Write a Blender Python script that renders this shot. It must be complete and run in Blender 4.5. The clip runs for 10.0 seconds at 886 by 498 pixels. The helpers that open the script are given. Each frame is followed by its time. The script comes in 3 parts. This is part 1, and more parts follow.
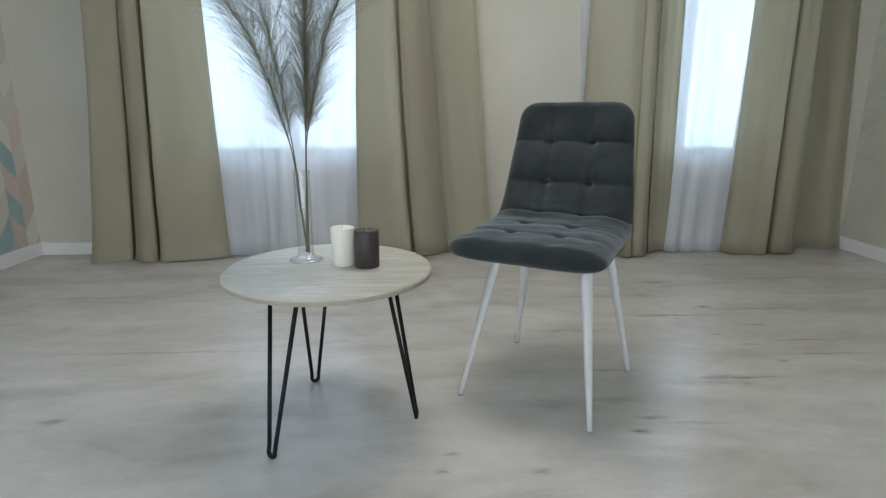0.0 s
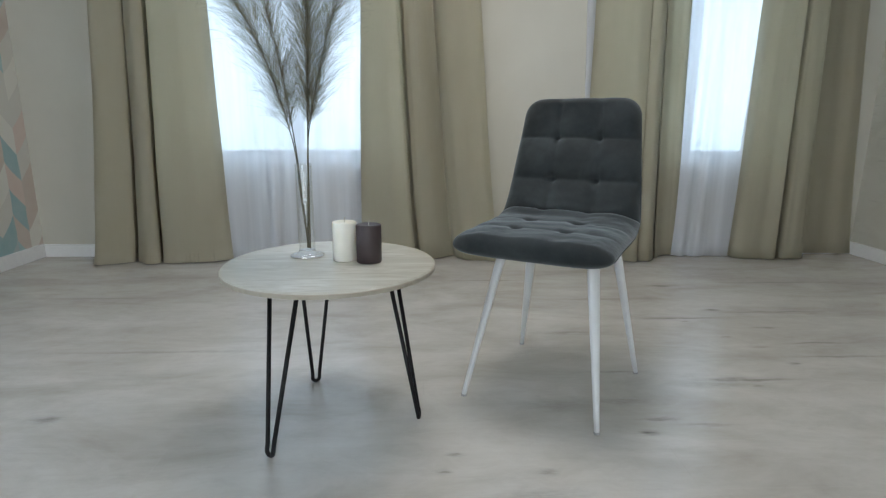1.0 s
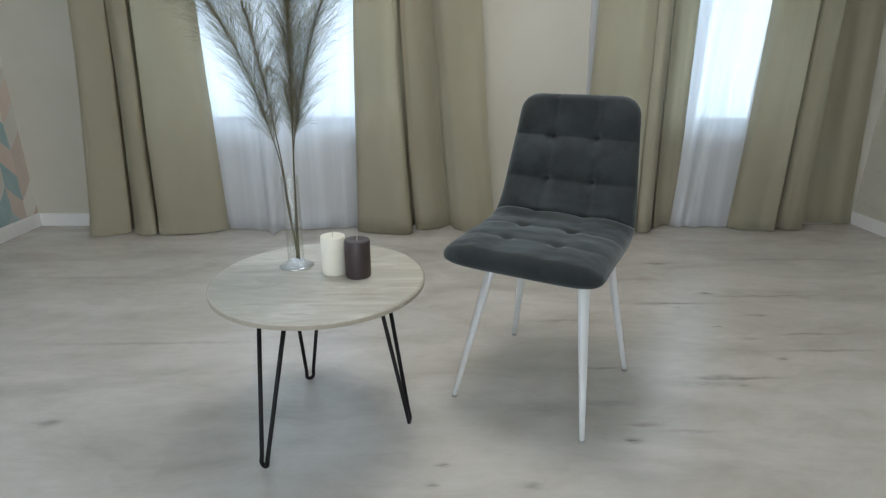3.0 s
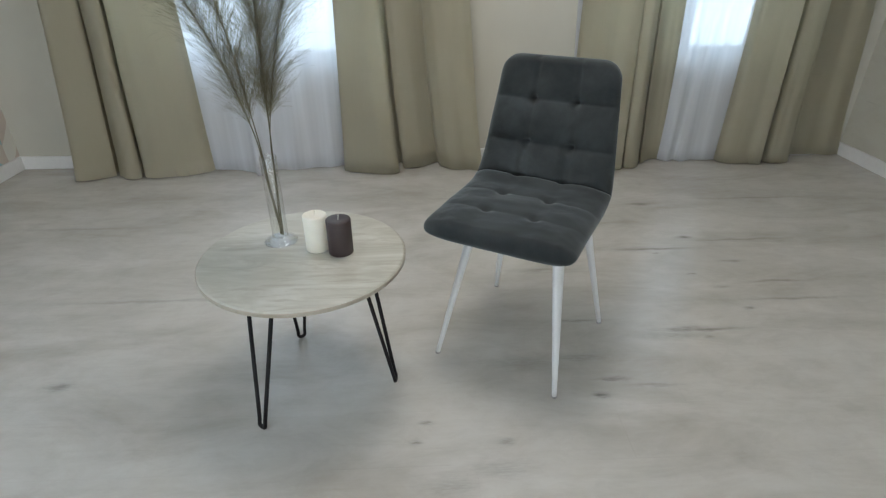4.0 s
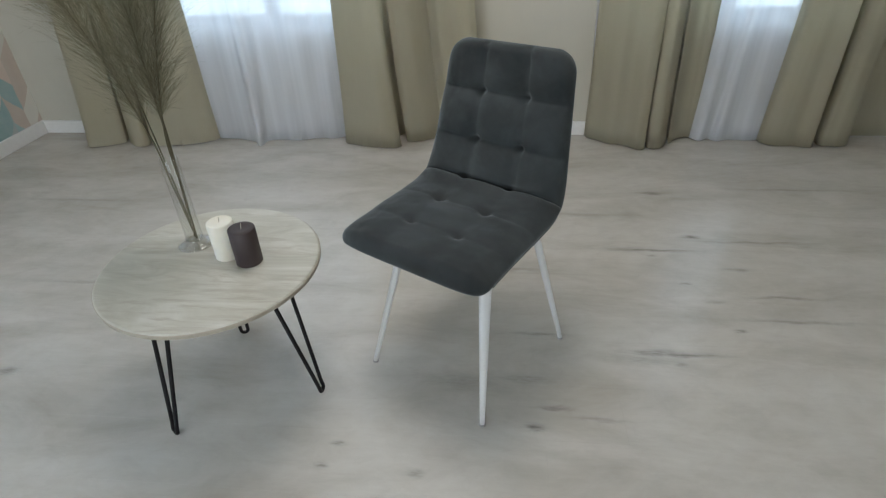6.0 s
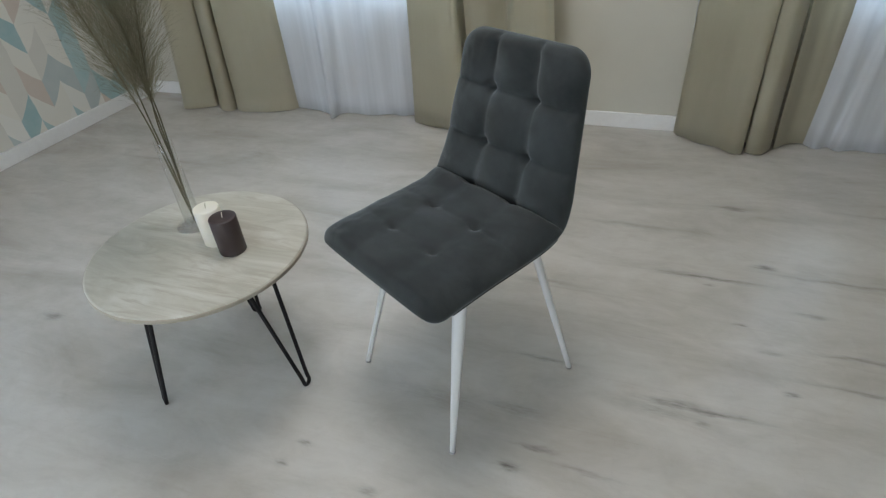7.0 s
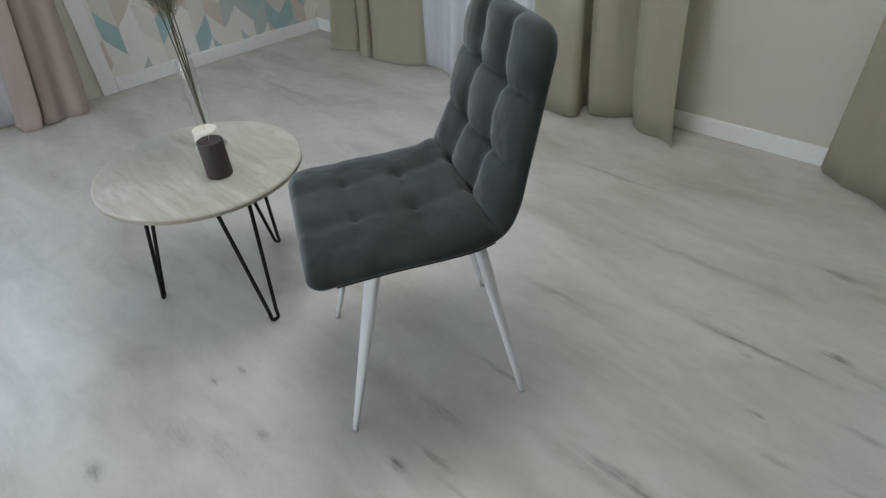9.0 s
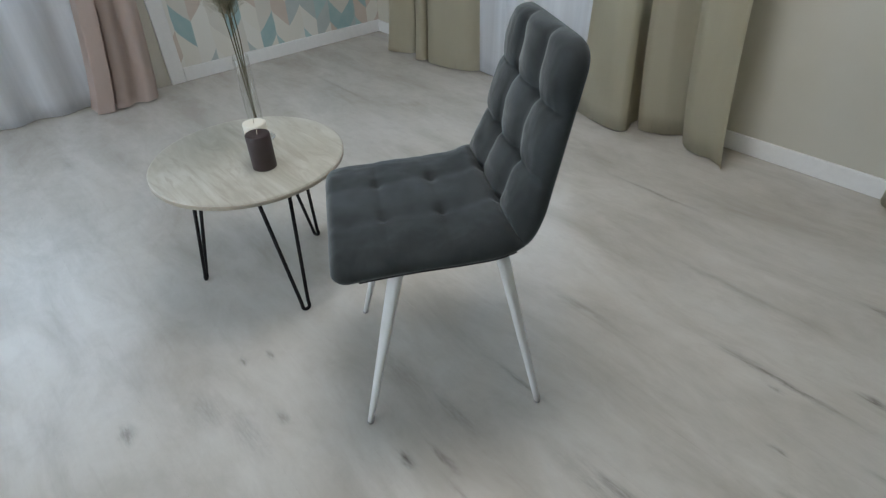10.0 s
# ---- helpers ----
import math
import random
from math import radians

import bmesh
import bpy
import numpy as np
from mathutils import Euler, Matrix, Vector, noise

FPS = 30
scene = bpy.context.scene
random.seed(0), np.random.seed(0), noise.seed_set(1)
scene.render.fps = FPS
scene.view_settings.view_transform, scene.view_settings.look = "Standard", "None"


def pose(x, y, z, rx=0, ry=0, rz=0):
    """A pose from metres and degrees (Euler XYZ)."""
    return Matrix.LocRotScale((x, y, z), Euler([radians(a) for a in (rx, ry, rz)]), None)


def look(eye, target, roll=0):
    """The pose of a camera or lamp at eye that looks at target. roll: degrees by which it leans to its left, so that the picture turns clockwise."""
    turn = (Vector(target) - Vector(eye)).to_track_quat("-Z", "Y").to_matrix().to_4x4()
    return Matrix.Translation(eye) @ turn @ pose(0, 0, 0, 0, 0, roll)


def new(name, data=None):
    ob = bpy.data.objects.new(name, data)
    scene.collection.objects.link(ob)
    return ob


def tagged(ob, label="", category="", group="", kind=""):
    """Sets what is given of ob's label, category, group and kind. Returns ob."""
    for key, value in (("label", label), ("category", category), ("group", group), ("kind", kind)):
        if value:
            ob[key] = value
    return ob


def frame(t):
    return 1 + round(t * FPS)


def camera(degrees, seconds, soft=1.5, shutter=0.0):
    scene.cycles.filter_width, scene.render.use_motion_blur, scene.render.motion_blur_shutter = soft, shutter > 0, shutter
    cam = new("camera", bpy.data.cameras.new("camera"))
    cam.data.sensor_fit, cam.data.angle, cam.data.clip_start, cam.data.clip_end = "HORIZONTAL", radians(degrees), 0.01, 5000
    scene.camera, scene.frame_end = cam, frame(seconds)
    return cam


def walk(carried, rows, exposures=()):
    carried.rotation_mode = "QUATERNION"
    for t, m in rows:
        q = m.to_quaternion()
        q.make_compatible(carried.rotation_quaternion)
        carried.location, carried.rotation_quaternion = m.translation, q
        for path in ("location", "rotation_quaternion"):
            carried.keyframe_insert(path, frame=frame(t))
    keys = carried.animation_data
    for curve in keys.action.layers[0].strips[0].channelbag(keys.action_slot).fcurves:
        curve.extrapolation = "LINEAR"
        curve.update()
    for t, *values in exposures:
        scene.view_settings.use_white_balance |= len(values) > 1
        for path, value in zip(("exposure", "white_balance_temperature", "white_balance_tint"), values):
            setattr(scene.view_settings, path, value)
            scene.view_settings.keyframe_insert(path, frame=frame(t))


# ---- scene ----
cam = camera(78.0, 10.0, soft=1.25)
PATH = [
    (0, (0.058, 0.152, 0.854), (0.14, 2.093, 0.376), 0.1),
    (0.5, (0.057, 0.159, 0.819), (0.131, 2.106, 0.369), 0.3),
    (1, (0.062, 0.172, 0.809), (0.127, 2.121, 0.366), 0.2),
    (1.5, (0.067, 0.186, 0.818), (0.129, 2.137, 0.381), 0.4),
    (2, (0.077, 0.202, 0.852), (0.136, 2.152, 0.41), 0.5),
    (3.5, (0.112, 0.258, 1.103), (0.17, 2.074, 0.268), 0.1),
    (4, (0.14, 0.273, 1.19), (0.21, 2.02, 0.22), -0.3),
    (4.5, (0.217, 0.309, 1.225), (0.282, 2.021, 0.193), -1.0),
    (5, (0.346, 0.351, 1.257), (0.386, 2.035, 0.179), -1.4),
    (5.5, (0.425, 0.402, 1.254), (0.394, 2.076, 0.159), -1.5),
    (7, (0.83, 0.722, 1.256), (0.249, 2.221, 0.067), -4.3),
    (7.5, (0.948, 0.808, 1.25), (0.194, 2.21, 0.039), -4.6),
    (8, (1.057, 0.944, 1.235), (0.148, 2.238, 0.011), -4.9),
    (8.5, (1.132, 1.033, 1.21), (0.12, 2.237, -0.026), -4.4),
    (9, (1.245, 1.065, 1.177), (0.155, 2.206, -0.052), -2.8),
    (9.5, (1.303, 1.069, 1.173), (0.148, 2.159, -0.043), -1.7),
    (10, (1.296, 1.087, 1.193), (0.08, 2.113, -0.02), -2.0),
]
walk(cam, [(t, look(eye, target, roll)) for t, eye, target, roll in PATH],
     [(0, 0, 6480, 10), (2.0, 0, 6500, 10), (3.5, 0.03, 6660, 10), (5.5, 0.03, 6660, 10), (7.5, 0.02, 6470, 10), (9.0, 0, 6390, 10), (10, 0, 6370, 10)])

# ---- world and light ----
ROOM = (-2.305, 2.83, -2.4, 3.565, 2.6)      # west, east, south, north, ceiling
world = bpy.data.worlds.new("world")
scene.world = world
world.use_nodes = True
sky = world.node_tree.nodes.new("ShaderNodeTexSky")
sky.sky_type, sky.sun_disc = "NISHITA", False
sky.sun_elevation, sky.sun_rotation = radians(35), radians(150)
world.node_tree.nodes["Background"].inputs[1].default_value = 0.08
world.node_tree.links.new(sky.outputs[0], world.node_tree.nodes["Background"].inputs[0])
DAYLIGHT = 3.25                                # brightness of the overcast sky outside the windows


# front fill light from an unseen, assumed south opening, placed to balance brightness
lamp = bpy.data.lights.new("south_fill_light", "AREA")
lamp.shape, lamp.size, lamp.size_y = "RECTANGLE", 2.4, 2.0
lamp.energy, lamp.color = 38, (1.0, 0.955, 0.92)
new("south_fill_light", lamp).matrix_world = look((-0.35, -2.5, 1.20), (-0.35, 0.0, 1.12))
# assumed overhead light, its source unseen; evens out floor and seat
lamp = bpy.data.lights.new("overhead_fill_light", "AREA")
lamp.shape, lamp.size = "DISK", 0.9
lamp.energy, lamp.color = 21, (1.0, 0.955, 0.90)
new("overhead_fill_light", lamp).matrix_world = look((0.22, 2.00, 2.52), (0.22, 2.00, 0.0))
lamp = bpy.data.lights.new("west_window_daylight", "AREA")
lamp.shape, lamp.size, lamp.size_y = "RECTANGLE", 1.5, 1.5
lamp.energy, lamp.color = 18, (0.66, 0.82, 1.0)
new("west_window_daylight", lamp).matrix_world = look((-2.40, 0.38, 1.52), (0.0, 0.38, 1.2))


# ---- materials ----
class Mat:
    """A small node builder on one Principled material."""

    def __init__(self, name, rough=0.6, metal=0.0):
        self.m = bpy.data.materials.new(name)
        self.m.use_nodes = True
        self.t = self.m.node_tree
        self.p = self.t.nodes["Principled BSDF"]
        self.p.inputs["Roughness"].default_value = rough
        self.p.inputs["Metallic"].default_value = metal

    def n(self, kind, **inputs):
        node = self.t.nodes.new(kind)
        for key, value in inputs.items():
            self.put(value, node.inputs[key.replace("_", " ")])
        return node

    def put(self, value, socket):
        if isinstance(value, bpy.types.NodeSocket):
            self.t.links.new(value, socket)
        else:
            socket.default_value = value

    def math(self, op, a, b=0.0, clamp=False):
        node = self.t.nodes.new("ShaderNodeMath")
        node.operation, node.use_clamp = op, clamp
        self.put(a, node.inputs[0])
        self.put(b, node.inputs[1])
        return node.outputs[0]

    def mapped(self, scale, world_space=False):
        if world_space:
            src = self.n("ShaderNodeNewGeometry").outputs["Position"]
        else:
            src = self.n("ShaderNodeTexCoord").outputs["Object"]
        node = self.n("ShaderNodeMapping", Vector=src)
        node.inputs["Scale"].default_value = scale
        return node.outputs[0]

    def noise(self, vector, scale, detail=4.0, rough=0.55, distortion=0.0):
        node = self.n("ShaderNodeTexNoise", Vector=vector, Scale=scale, Detail=detail, Roughness=rough, Distortion=distortion)
        return node.outputs[0]

    def ramp(self, fac, stops):
        node = self.n("ShaderNodeValToRGB", Fac=fac)
        el = node.color_ramp.elements
        while len(el) < len(stops):
            el.new(0.5)
        for e, (pos, col) in zip(el, stops):
            e.position, e.color = pos, (*col, 1.0)
        return node.outputs[0]

    def mix(self, fac, a, b, mode="MIX"):
        node = self.t.nodes.new("ShaderNodeMix")
        node.data_type, node.blend_type = "RGBA", mode
        self.put(fac, node.inputs[0])
        self.put(a if isinstance(a, bpy.types.NodeSocket) else (*a, 1.0), node.inputs[6])
        self.put(b if isinstance(b, bpy.types.NodeSocket) else (*b, 1.0), node.inputs[7])
        return node.outputs[2]

    def color(self, value):
        self.put(value if isinstance(value, bpy.types.NodeSocket) else (*value, 1.0), self.p.inputs["Base Color"])
        return self

    def bump(self, height, strength=0.3, distance=0.002):
        node = self.n("ShaderNodeBump", Height=height, Strength=strength, Distance=distance)
        self.put(node.outputs[0], self.p.inputs["Normal"])
        return node.outputs[0]


def grey(v):
    return (v, v, v)


def paint(name, base, rough=0.6, amount=0.08, bump=0.15, size=3.0):
    """Painted plaster: broad faint blotches, fine roller grain."""
    m = Mat(name, rough)
    pos = m.mapped((1, 1, 1), True)
    broad = m.noise(pos, size, 5, 0.6)
    m.color(m.mix(broad, tuple(c * (1 - amount) for c in base), tuple(min(1, c * (1 + amount)) for c in base)))
    m.bump(m.noise(pos, 220, 3), bump, 0.001)
    return m.m


def cloth(name, base, dark, translucent):
    """Heavy woven curtain cloth that lets a little daylight through."""
    m = Mat(name, 0.85)
    pos = m.mapped((1, 1, 1))
    weave = m.noise(m.mapped((900, 900, 160)), 1.0, 2)
    slub = m.noise(m.mapped((60, 60, 4)), 1.0, 4, 0.6)
    col = m.mix(m.math("MULTIPLY", m.noise(pos, 2.5, 4), 0.7), base, dark)
    col = m.mix(m.math("MULTIPLY", slub, 0.35), col, dark)
    m.color(col)
    m.p.inputs["Sheen Weight"].default_value = 0.15
    normal = m.bump(m.math("ADD", m.math("MULTIPLY", weave, 0.4), slub), 0.25, 0.0015)
    tr = m.n("ShaderNodeBsdfTranslucent", Color=col, Normal=normal)
    mix = m.n("ShaderNodeMixShader", Fac=translucent)
    m.t.links.new(m.p.outputs[0], mix.inputs[1])
    m.t.links.new(tr.outputs[0], mix.inputs[2])
    m.t.links.new(mix.outputs[0], m.t.nodes["Material Output"].inputs[0])
    return m.m


def sheer_cloth():
    """White voile: mostly open weave, the threads scatter light both ways."""
    m = Mat("white_voile", 0.9)
    m.color((0.90, 0.915, 0.95))
    m.bump(m.noise(m.mapped((40, 40, 3)), 1.0, 3), 0.15, 0.001)
    tr = m.n("ShaderNodeBsdfTranslucent", Color=(0.88, 0.90, 0.95, 1))
    hole = m.n("ShaderNodeBsdfTransparent")
    a = m.n("ShaderNodeMixShader", Fac=0.33)
    m.t.links.new(m.p.outputs[0], a.inputs[1])
    m.t.links.new(tr.outputs[0], a.inputs[2])
    thread = m.noise(m.mapped((16, 16, 0.6)), 1.0, 2)
    b = m.n("ShaderNodeMixShader", Fac=m.math("MULTIPLY_ADD", thread, 0.4, True))
    b.inputs[0].links[0].from_node.inputs[2].default_value = 0.60
    m.t.links.new(hole.outputs[0], b.inputs[1])
    m.t.links.new(a.outputs[0], b.inputs[2])
    m.t.links.new(b.outputs[0], m.t.nodes["Material Output"].inputs[0])
    return m.m


# knots, dark grain marks and one painted leg shadow: x, y, half length, half width, depth
MARKS = [
    (-1.00, 1.594, 0.035, 0.016, 0.55), (0.666, 1.484, 0.022, 0.011, 0.75), (1.350, 2.472, 0.030, 0.012, 0.75),
    (0.131, 1.003, 0.028, 0.016, 0.60), (0.135, 1.397, 0.018, 0.007, 0.50), (0.105, 1.330, 0.018, 0.009, 0.45),
    (0.355, 1.321, 0.022, 0.010, 0.40), (1.352, 1.905, 0.020, 0.009, 0.60), (1.119, 1.742, 0.016, 0.010, 0.45),
    (1.160, 2.366, 0.150, 0.007, 0.65), (1.050, 2.372, 0.090, 0.014, 0.35), (0.420, 2.972, 0.160, 0.007, 0.45),
    # the 0.690 one is the chair's back leg shadow, put into the floor colour
    (1.264, 2.850, 0.060, 0.009, 0.50), (0.690, 1.857, 0.080, 0.008, 0.45),
]
STREAKS = [
    (1.135, 1.785, 0.120, 0.009, 0.60), (1.020, 1.760, 0.100, 0.022, 0.30), (0.720, 1.552, 0.045, 0.006, 0.55),
    (0.850, 1.520, 0.090, 0.008, 0.30), (1.165, 2.333, 0.014, 0.007, 0.40), (-0.900, 2.060, 0.350, 0.008, 0.30),
    (0.330, 1.230, 0.090, 0.035, 0.28), (0.440, 1.640, 0.120, 0.030, 0.28), (0.640, 1.660, 0.090, 0.018, 0.35),
]
FAINT = [
    (1.560, 1.960, 0.160, 0.008, 0.40), (1.600, 2.440, 0.200, 0.008, 0.35), (-1.500, 2.700, 0.250, 0.012, 0.25),
    (0.900, 2.640, 0.200, 0.012, 0.25), (1.283, 2.842, 0.035, 0.008, 0.45), (0.640, 2.215, 0.130, 0.010, 0.28), (1.045, 1.790, 0.085, 0.013, 0.50),
    (1.456, 2.250, 0.045, 0.009, 0.40), (1.325, 2.052, 0.030, 0.010, 0.30), (1.242, 2.152, 0.018, 0.006, 0.45), (0.200, 1.185, 0.060, 0.030, 0.30),
    (1.560, 2.085, 0.120, 0.007, 0.40), (-1.598, 1.247, 0.060, 0.020, 0.22), (1.900, 2.900, 0.220, 0.010, 0.30),
]


def laminate():
    """Whitewashed oak laminate, grain along x, one tone and offset a board."""
    m = Mat("whitewashed_oak", 0.34)
    pos = m.n("ShaderNodeNewGeometry").outputs["Position"]
    rnd = m.n("ShaderNodeObjectInfo").outputs["Random"]
    shift = m.n("ShaderNodeCombineXYZ", X=m.math("MULTIPLY", rnd, 37.0), Y=m.math("MULTIPLY", rnd, 11.0), Z=0.0).outputs[0]
    add = m.t.nodes.new("ShaderNodeVectorMath")
    m.put(pos, add.inputs[0])
    m.put(shift, add.inputs[1])

    def stretched(sx, sy):
        node = m.n("ShaderNodeMapping", Vector=add.outputs[0])
        node.inputs["Scale"].default_value = (sx, sy, 1)
        return node.outputs[0]
    cloud = m.noise(m.mapped((1.2, 3.0, 1), True), 1.6, 5, 0.6, 0.6)
    grain = m.noise(stretched(2.2, 60.0), 1.3, 5, 0.65, 0.4)
    streak = m.noise(m.mapped((0.9, 8.0, 1), True), 1.6, 4, 0.6, 1.6)
    base = m.ramp(cloud, [(0.28, (0.415, 0.39, 0.35)), (0.50, (0.51, 0.488, 0.45)), (0.70, (0.59, 0.57, 0.535))])
    base = m.mix(m.math("MULTIPLY", m.ramp(grain, [(0.42, grey(0.0)), (0.70, grey(1.0))]), 0.07), base, (0.30, 0.265, 0.225))
    base = m.mix(m.math("MULTIPLY", m.ramp(streak, [(0.60, grey(0.0)), (0.78, grey(1.0))]), 0.19), base, (0.27, 0.235, 0.20))
    base = m.mix(m.math("MULTIPLY", m.math("SUBTRACT", rnd, 0.5), 0.025), base, (0.62, 0.60, 0.57), "ADD")
    blotch = m.noise(m.mapped((1.6, 3.4, 1), True), 1.4, 5, 0.65, 0.8)
    base = m.mix(m.ramp(blotch, [(0.40, grey(0.0)), (0.66, grey(0.45))]), base, (0.60, 0.585, 0.56))
    mottle = m.noise(m.mapped((5.0, 8.0, 1), True), 2.0, 6, 0.7, 0.5)
    base = m.mix(m.ramp(mottle, [(0.44, grey(0.0)), (0.72, grey(0.24))]), base, (0.35, 0.325, 0.29))
    sep = m.n("ShaderNodeSeparateXYZ", Vector=pos)
    warp = m.noise(m.mapped((5, 14, 1), True), 2.0, 4, 0.6)
    x = m.math("ADD", sep.outputs[0], m.math("MULTIPLY", m.math("SUBTRACT", m.noise(m.mapped((9, 30, 1), True), 3.0, 3), 0.5), 0.05))
    y = m.math("ADD", sep.outputs[1], m.math("MULTIPLY", m.math("SUBTRACT", warp, 0.5), 0.035))
    total = None
    for cx, cy, lx, ly, depth in MARKS + STREAKS + FAINT:
        dx = m.math("MULTIPLY", m.math("SUBTRACT", x, cx), 1 / lx)
        dy = m.math("MULTIPLY", m.math("SUBTRACT", y, cy), 1 / ly)
        d2 = m.math("ADD", m.math("MULTIPLY", dx, dx), m.math("MULTIPLY", dy, dy))
        spot = m.math("MULTIPLY", m.math("POWER", 2.718, m.math("MULTIPLY", d2, -1.0)), depth)
        total = spot if total is None else m.math("MAXIMUM", total, spot)
    fine = m.ramp(m.noise(m.mapped((30, 160, 1), True), 1.0, 4), [(0.3, grey(0.45)), (0.65, grey(1.0))])
    base = m.mix(m.math("MULTIPLY", total, fine), base, (0.055, 0.045, 0.035))
    m.color(base)
    m.put(m.math("MULTIPLY_ADD", cloud, 0.14), m.p.inputs["Roughness"])
    m.p.inputs["Roughness"].links[0].from_node.inputs[2].default_value = 0.17
    m.bump(grain, 0.08, 0.001)
    return m.m


def chevron_print():
    """Wallpaper printed with slanted leaf-like lozenges in pastel tones."""
    m = Mat("chevron_wallpaper", 0.7)
    pos = m.n("ShaderNodeNewGeometry").outputs["Position"]
    wob = m.n("ShaderNodeTexNoise", Vector=pos, Scale=9.0, Detail=2.0)
    sep = m.n("ShaderNodeSeparateXYZ", Vector=pos)
    W, H, SLOPE = 0.105, 0.15, 0.80
    a = m.math("ADD", m.math("MULTIPLY", sep.outputs[1], 1 / W), m.math("MULTIPLY", m.math("SUBTRACT", wob.outputs[0], 0.5), 0.18))
    col = m.math("FLOOR", a)
    f = m.math("SUBTRACT", a, col)
    odd = m.math("MODULO", m.math("ABSOLUTE", col), 2.0)
    tri = m.math("ABSOLUTE", m.math("SUBTRACT", f, odd))
    curve = m.math("POWER", tri, 0.8)
    h = m.math("ADD", m.math("MULTIPLY", sep.outputs[2], 1 / H), m.math("MULTIPLY", curve, SLOPE))
    row = m.math("FLOOR", h)
    cell = m.n("ShaderNodeCombineXYZ", X=col, Y=row, Z=3.0).outputs[0]
    wn = m.n("ShaderNodeTexWhiteNoise", Vector=cell)
    ramp = m.n("ShaderNodeValToRGB", Fac=wn.outputs[0])
    ramp.color_ramp.interpolation = "CONSTANT"
    tones = [(0.0, (0.72, 0.70, 0.64)), (0.22, (0.25, 0.42, 0.45)), (0.36, (0.57, 0.47, 0.41)), (0.50, (0.74, 0.73, 0.69)),
             (0.62, (0.40, 0.47, 0.48)), (0.72, (0.66, 0.52, 0.46)), (0.80, (0.33, 0.50, 0.52)), (0.90, (0.62, 0.60, 0.55))]
    el = ramp.color_ramp.elements
    while len(el) < len(tones):
        el.new(0.5)
    for e, (p, c) in zip(el, tones):
        e.position, e.color = p, (*c, 1)
    wash = m.noise(pos, 14.0, 4)
    m.color(m.mix(m.math("MULTIPLY", wash, 0.40), ramp.outputs[0], (0.70, 0.69, 0.65)))
    m.bump(m.noise(pos, 300, 2), 0.1, 0.0005)
    return m.m


def velvet():
    m = Mat("grey_velour", 0.82)
    pos = m.mapped((1, 1, 1))
    patch = m.noise(pos, 7.0, 5, 0.6, 0.4)
    nap = m.noise(pos, 700.0, 2)
    brushed = m.noise(m.mapped((4, 6, 4)), 2.2, 4, 0.6, 0.2)
    col = m.ramp(patch, [(0.30, (0.012, 0.0155, 0.0170)), (0.55, (0.021, 0.0265, 0.0285)), (0.75, (0.040, 0.048, 0.051))])
    col = m.mix(m.ramp(brushed, [(0.42, grey(0.0)), (0.75, grey(0.40))]), col, (0.060, 0.068, 0.073))
    m.color(m.mix(m.math("MULTIPLY", nap, 0.15), col, (0.085, 0.092, 0.095)))
    m.p.inputs["Sheen Weight"].default_value = 0.46
    m.p.inputs["Sheen Roughness"].default_value = 0.42
    m.p.inputs["Sheen Tint"].default_value = (0.75, 0.82, 0.86, 1)
    m.p.inputs["Specular IOR Level"].default_value = 0.2
    m.bump(m.math("ADD", nap, patch), 0.22, 0.0012)
    return m.m


def plain(name, col, rough=0.5, metal=0.0, vary=0.06, scale=40.0, bump=0.1):
    m = Mat(name, rough, metal)
    pos = m.mapped((1, 1, 1))
    n = m.noise(pos, scale, 4)
    m.color(m.mix(n, tuple(c * (1 - vary) for c in col), tuple(min(1, c * (1 + vary)) for c in col)))
    m.bump(n, bump, 0.0008)
    return m.m


def table_wood():
    """Pale limed wood decor with long grain and grey veins."""
    m = Mat("limed_wood", 0.42)
    v = m.mapped((1.8, 7.0, 1.0))
    cloud = m.noise(v, 2.2, 5, 0.6, 0.9)
    vein = m.noise(m.mapped((1.8, 15.0, 1.0)), 1.6, 5, 0.65, 1.8)
    fine = m.noise(m.mapped((8, 180, 1.0)), 1.0, 3)
    col = m.ramp(cloud, [(0.30, (0.38, 0.37, 0.31)), (0.50, (0.495, 0.485, 0.425)), (0.70, (0.60, 0.595, 0.545))])
    col = m.mix(m.math("MULTIPLY", m.ramp(vein, [(0.50, grey(0.0)), (0.64, grey(1.0))]), 0.50), col, (0.35, 0.32, 0.26))
    col = m.mix(m.math("MULTIPLY", fine, 0.18), col, (0.36, 0.32, 0.26))
    m.color(col)
    m.bump(fine, 0.12, 0.0006)
    return m.m


def glass(name, gloss=1.0):
    """Thin clear glass: light passes straight, the gloss rises at grazing angles."""
    m = Mat(name, 0.0)
    clear = m.n("ShaderNodeBsdfTransparent", Color=(0.985, 0.99, 0.985, 1))
    shine = m.n("ShaderNodeBsdfGlossy", Roughness=0.02)
    facing = m.n("ShaderNodeLayerWeight", Blend=0.5).outputs[1]
    fres = m.math("MULTIPLY_ADD", m.math("POWER", facing, 2.5), 0.38)
    fres.node.inputs[2].default_value = 0.07
    mix = m.n("ShaderNodeMixShader", Fac=m.math("MULTIPLY", fres, gloss))
    m.t.links.new(clear.outputs[0], mix.inputs[1])
    m.t.links.new(shine.outputs[0], mix.inputs[2])
    m.t.links.new(mix.outputs[0], m.t.nodes["Material Output"].inputs[0])
    return m.m


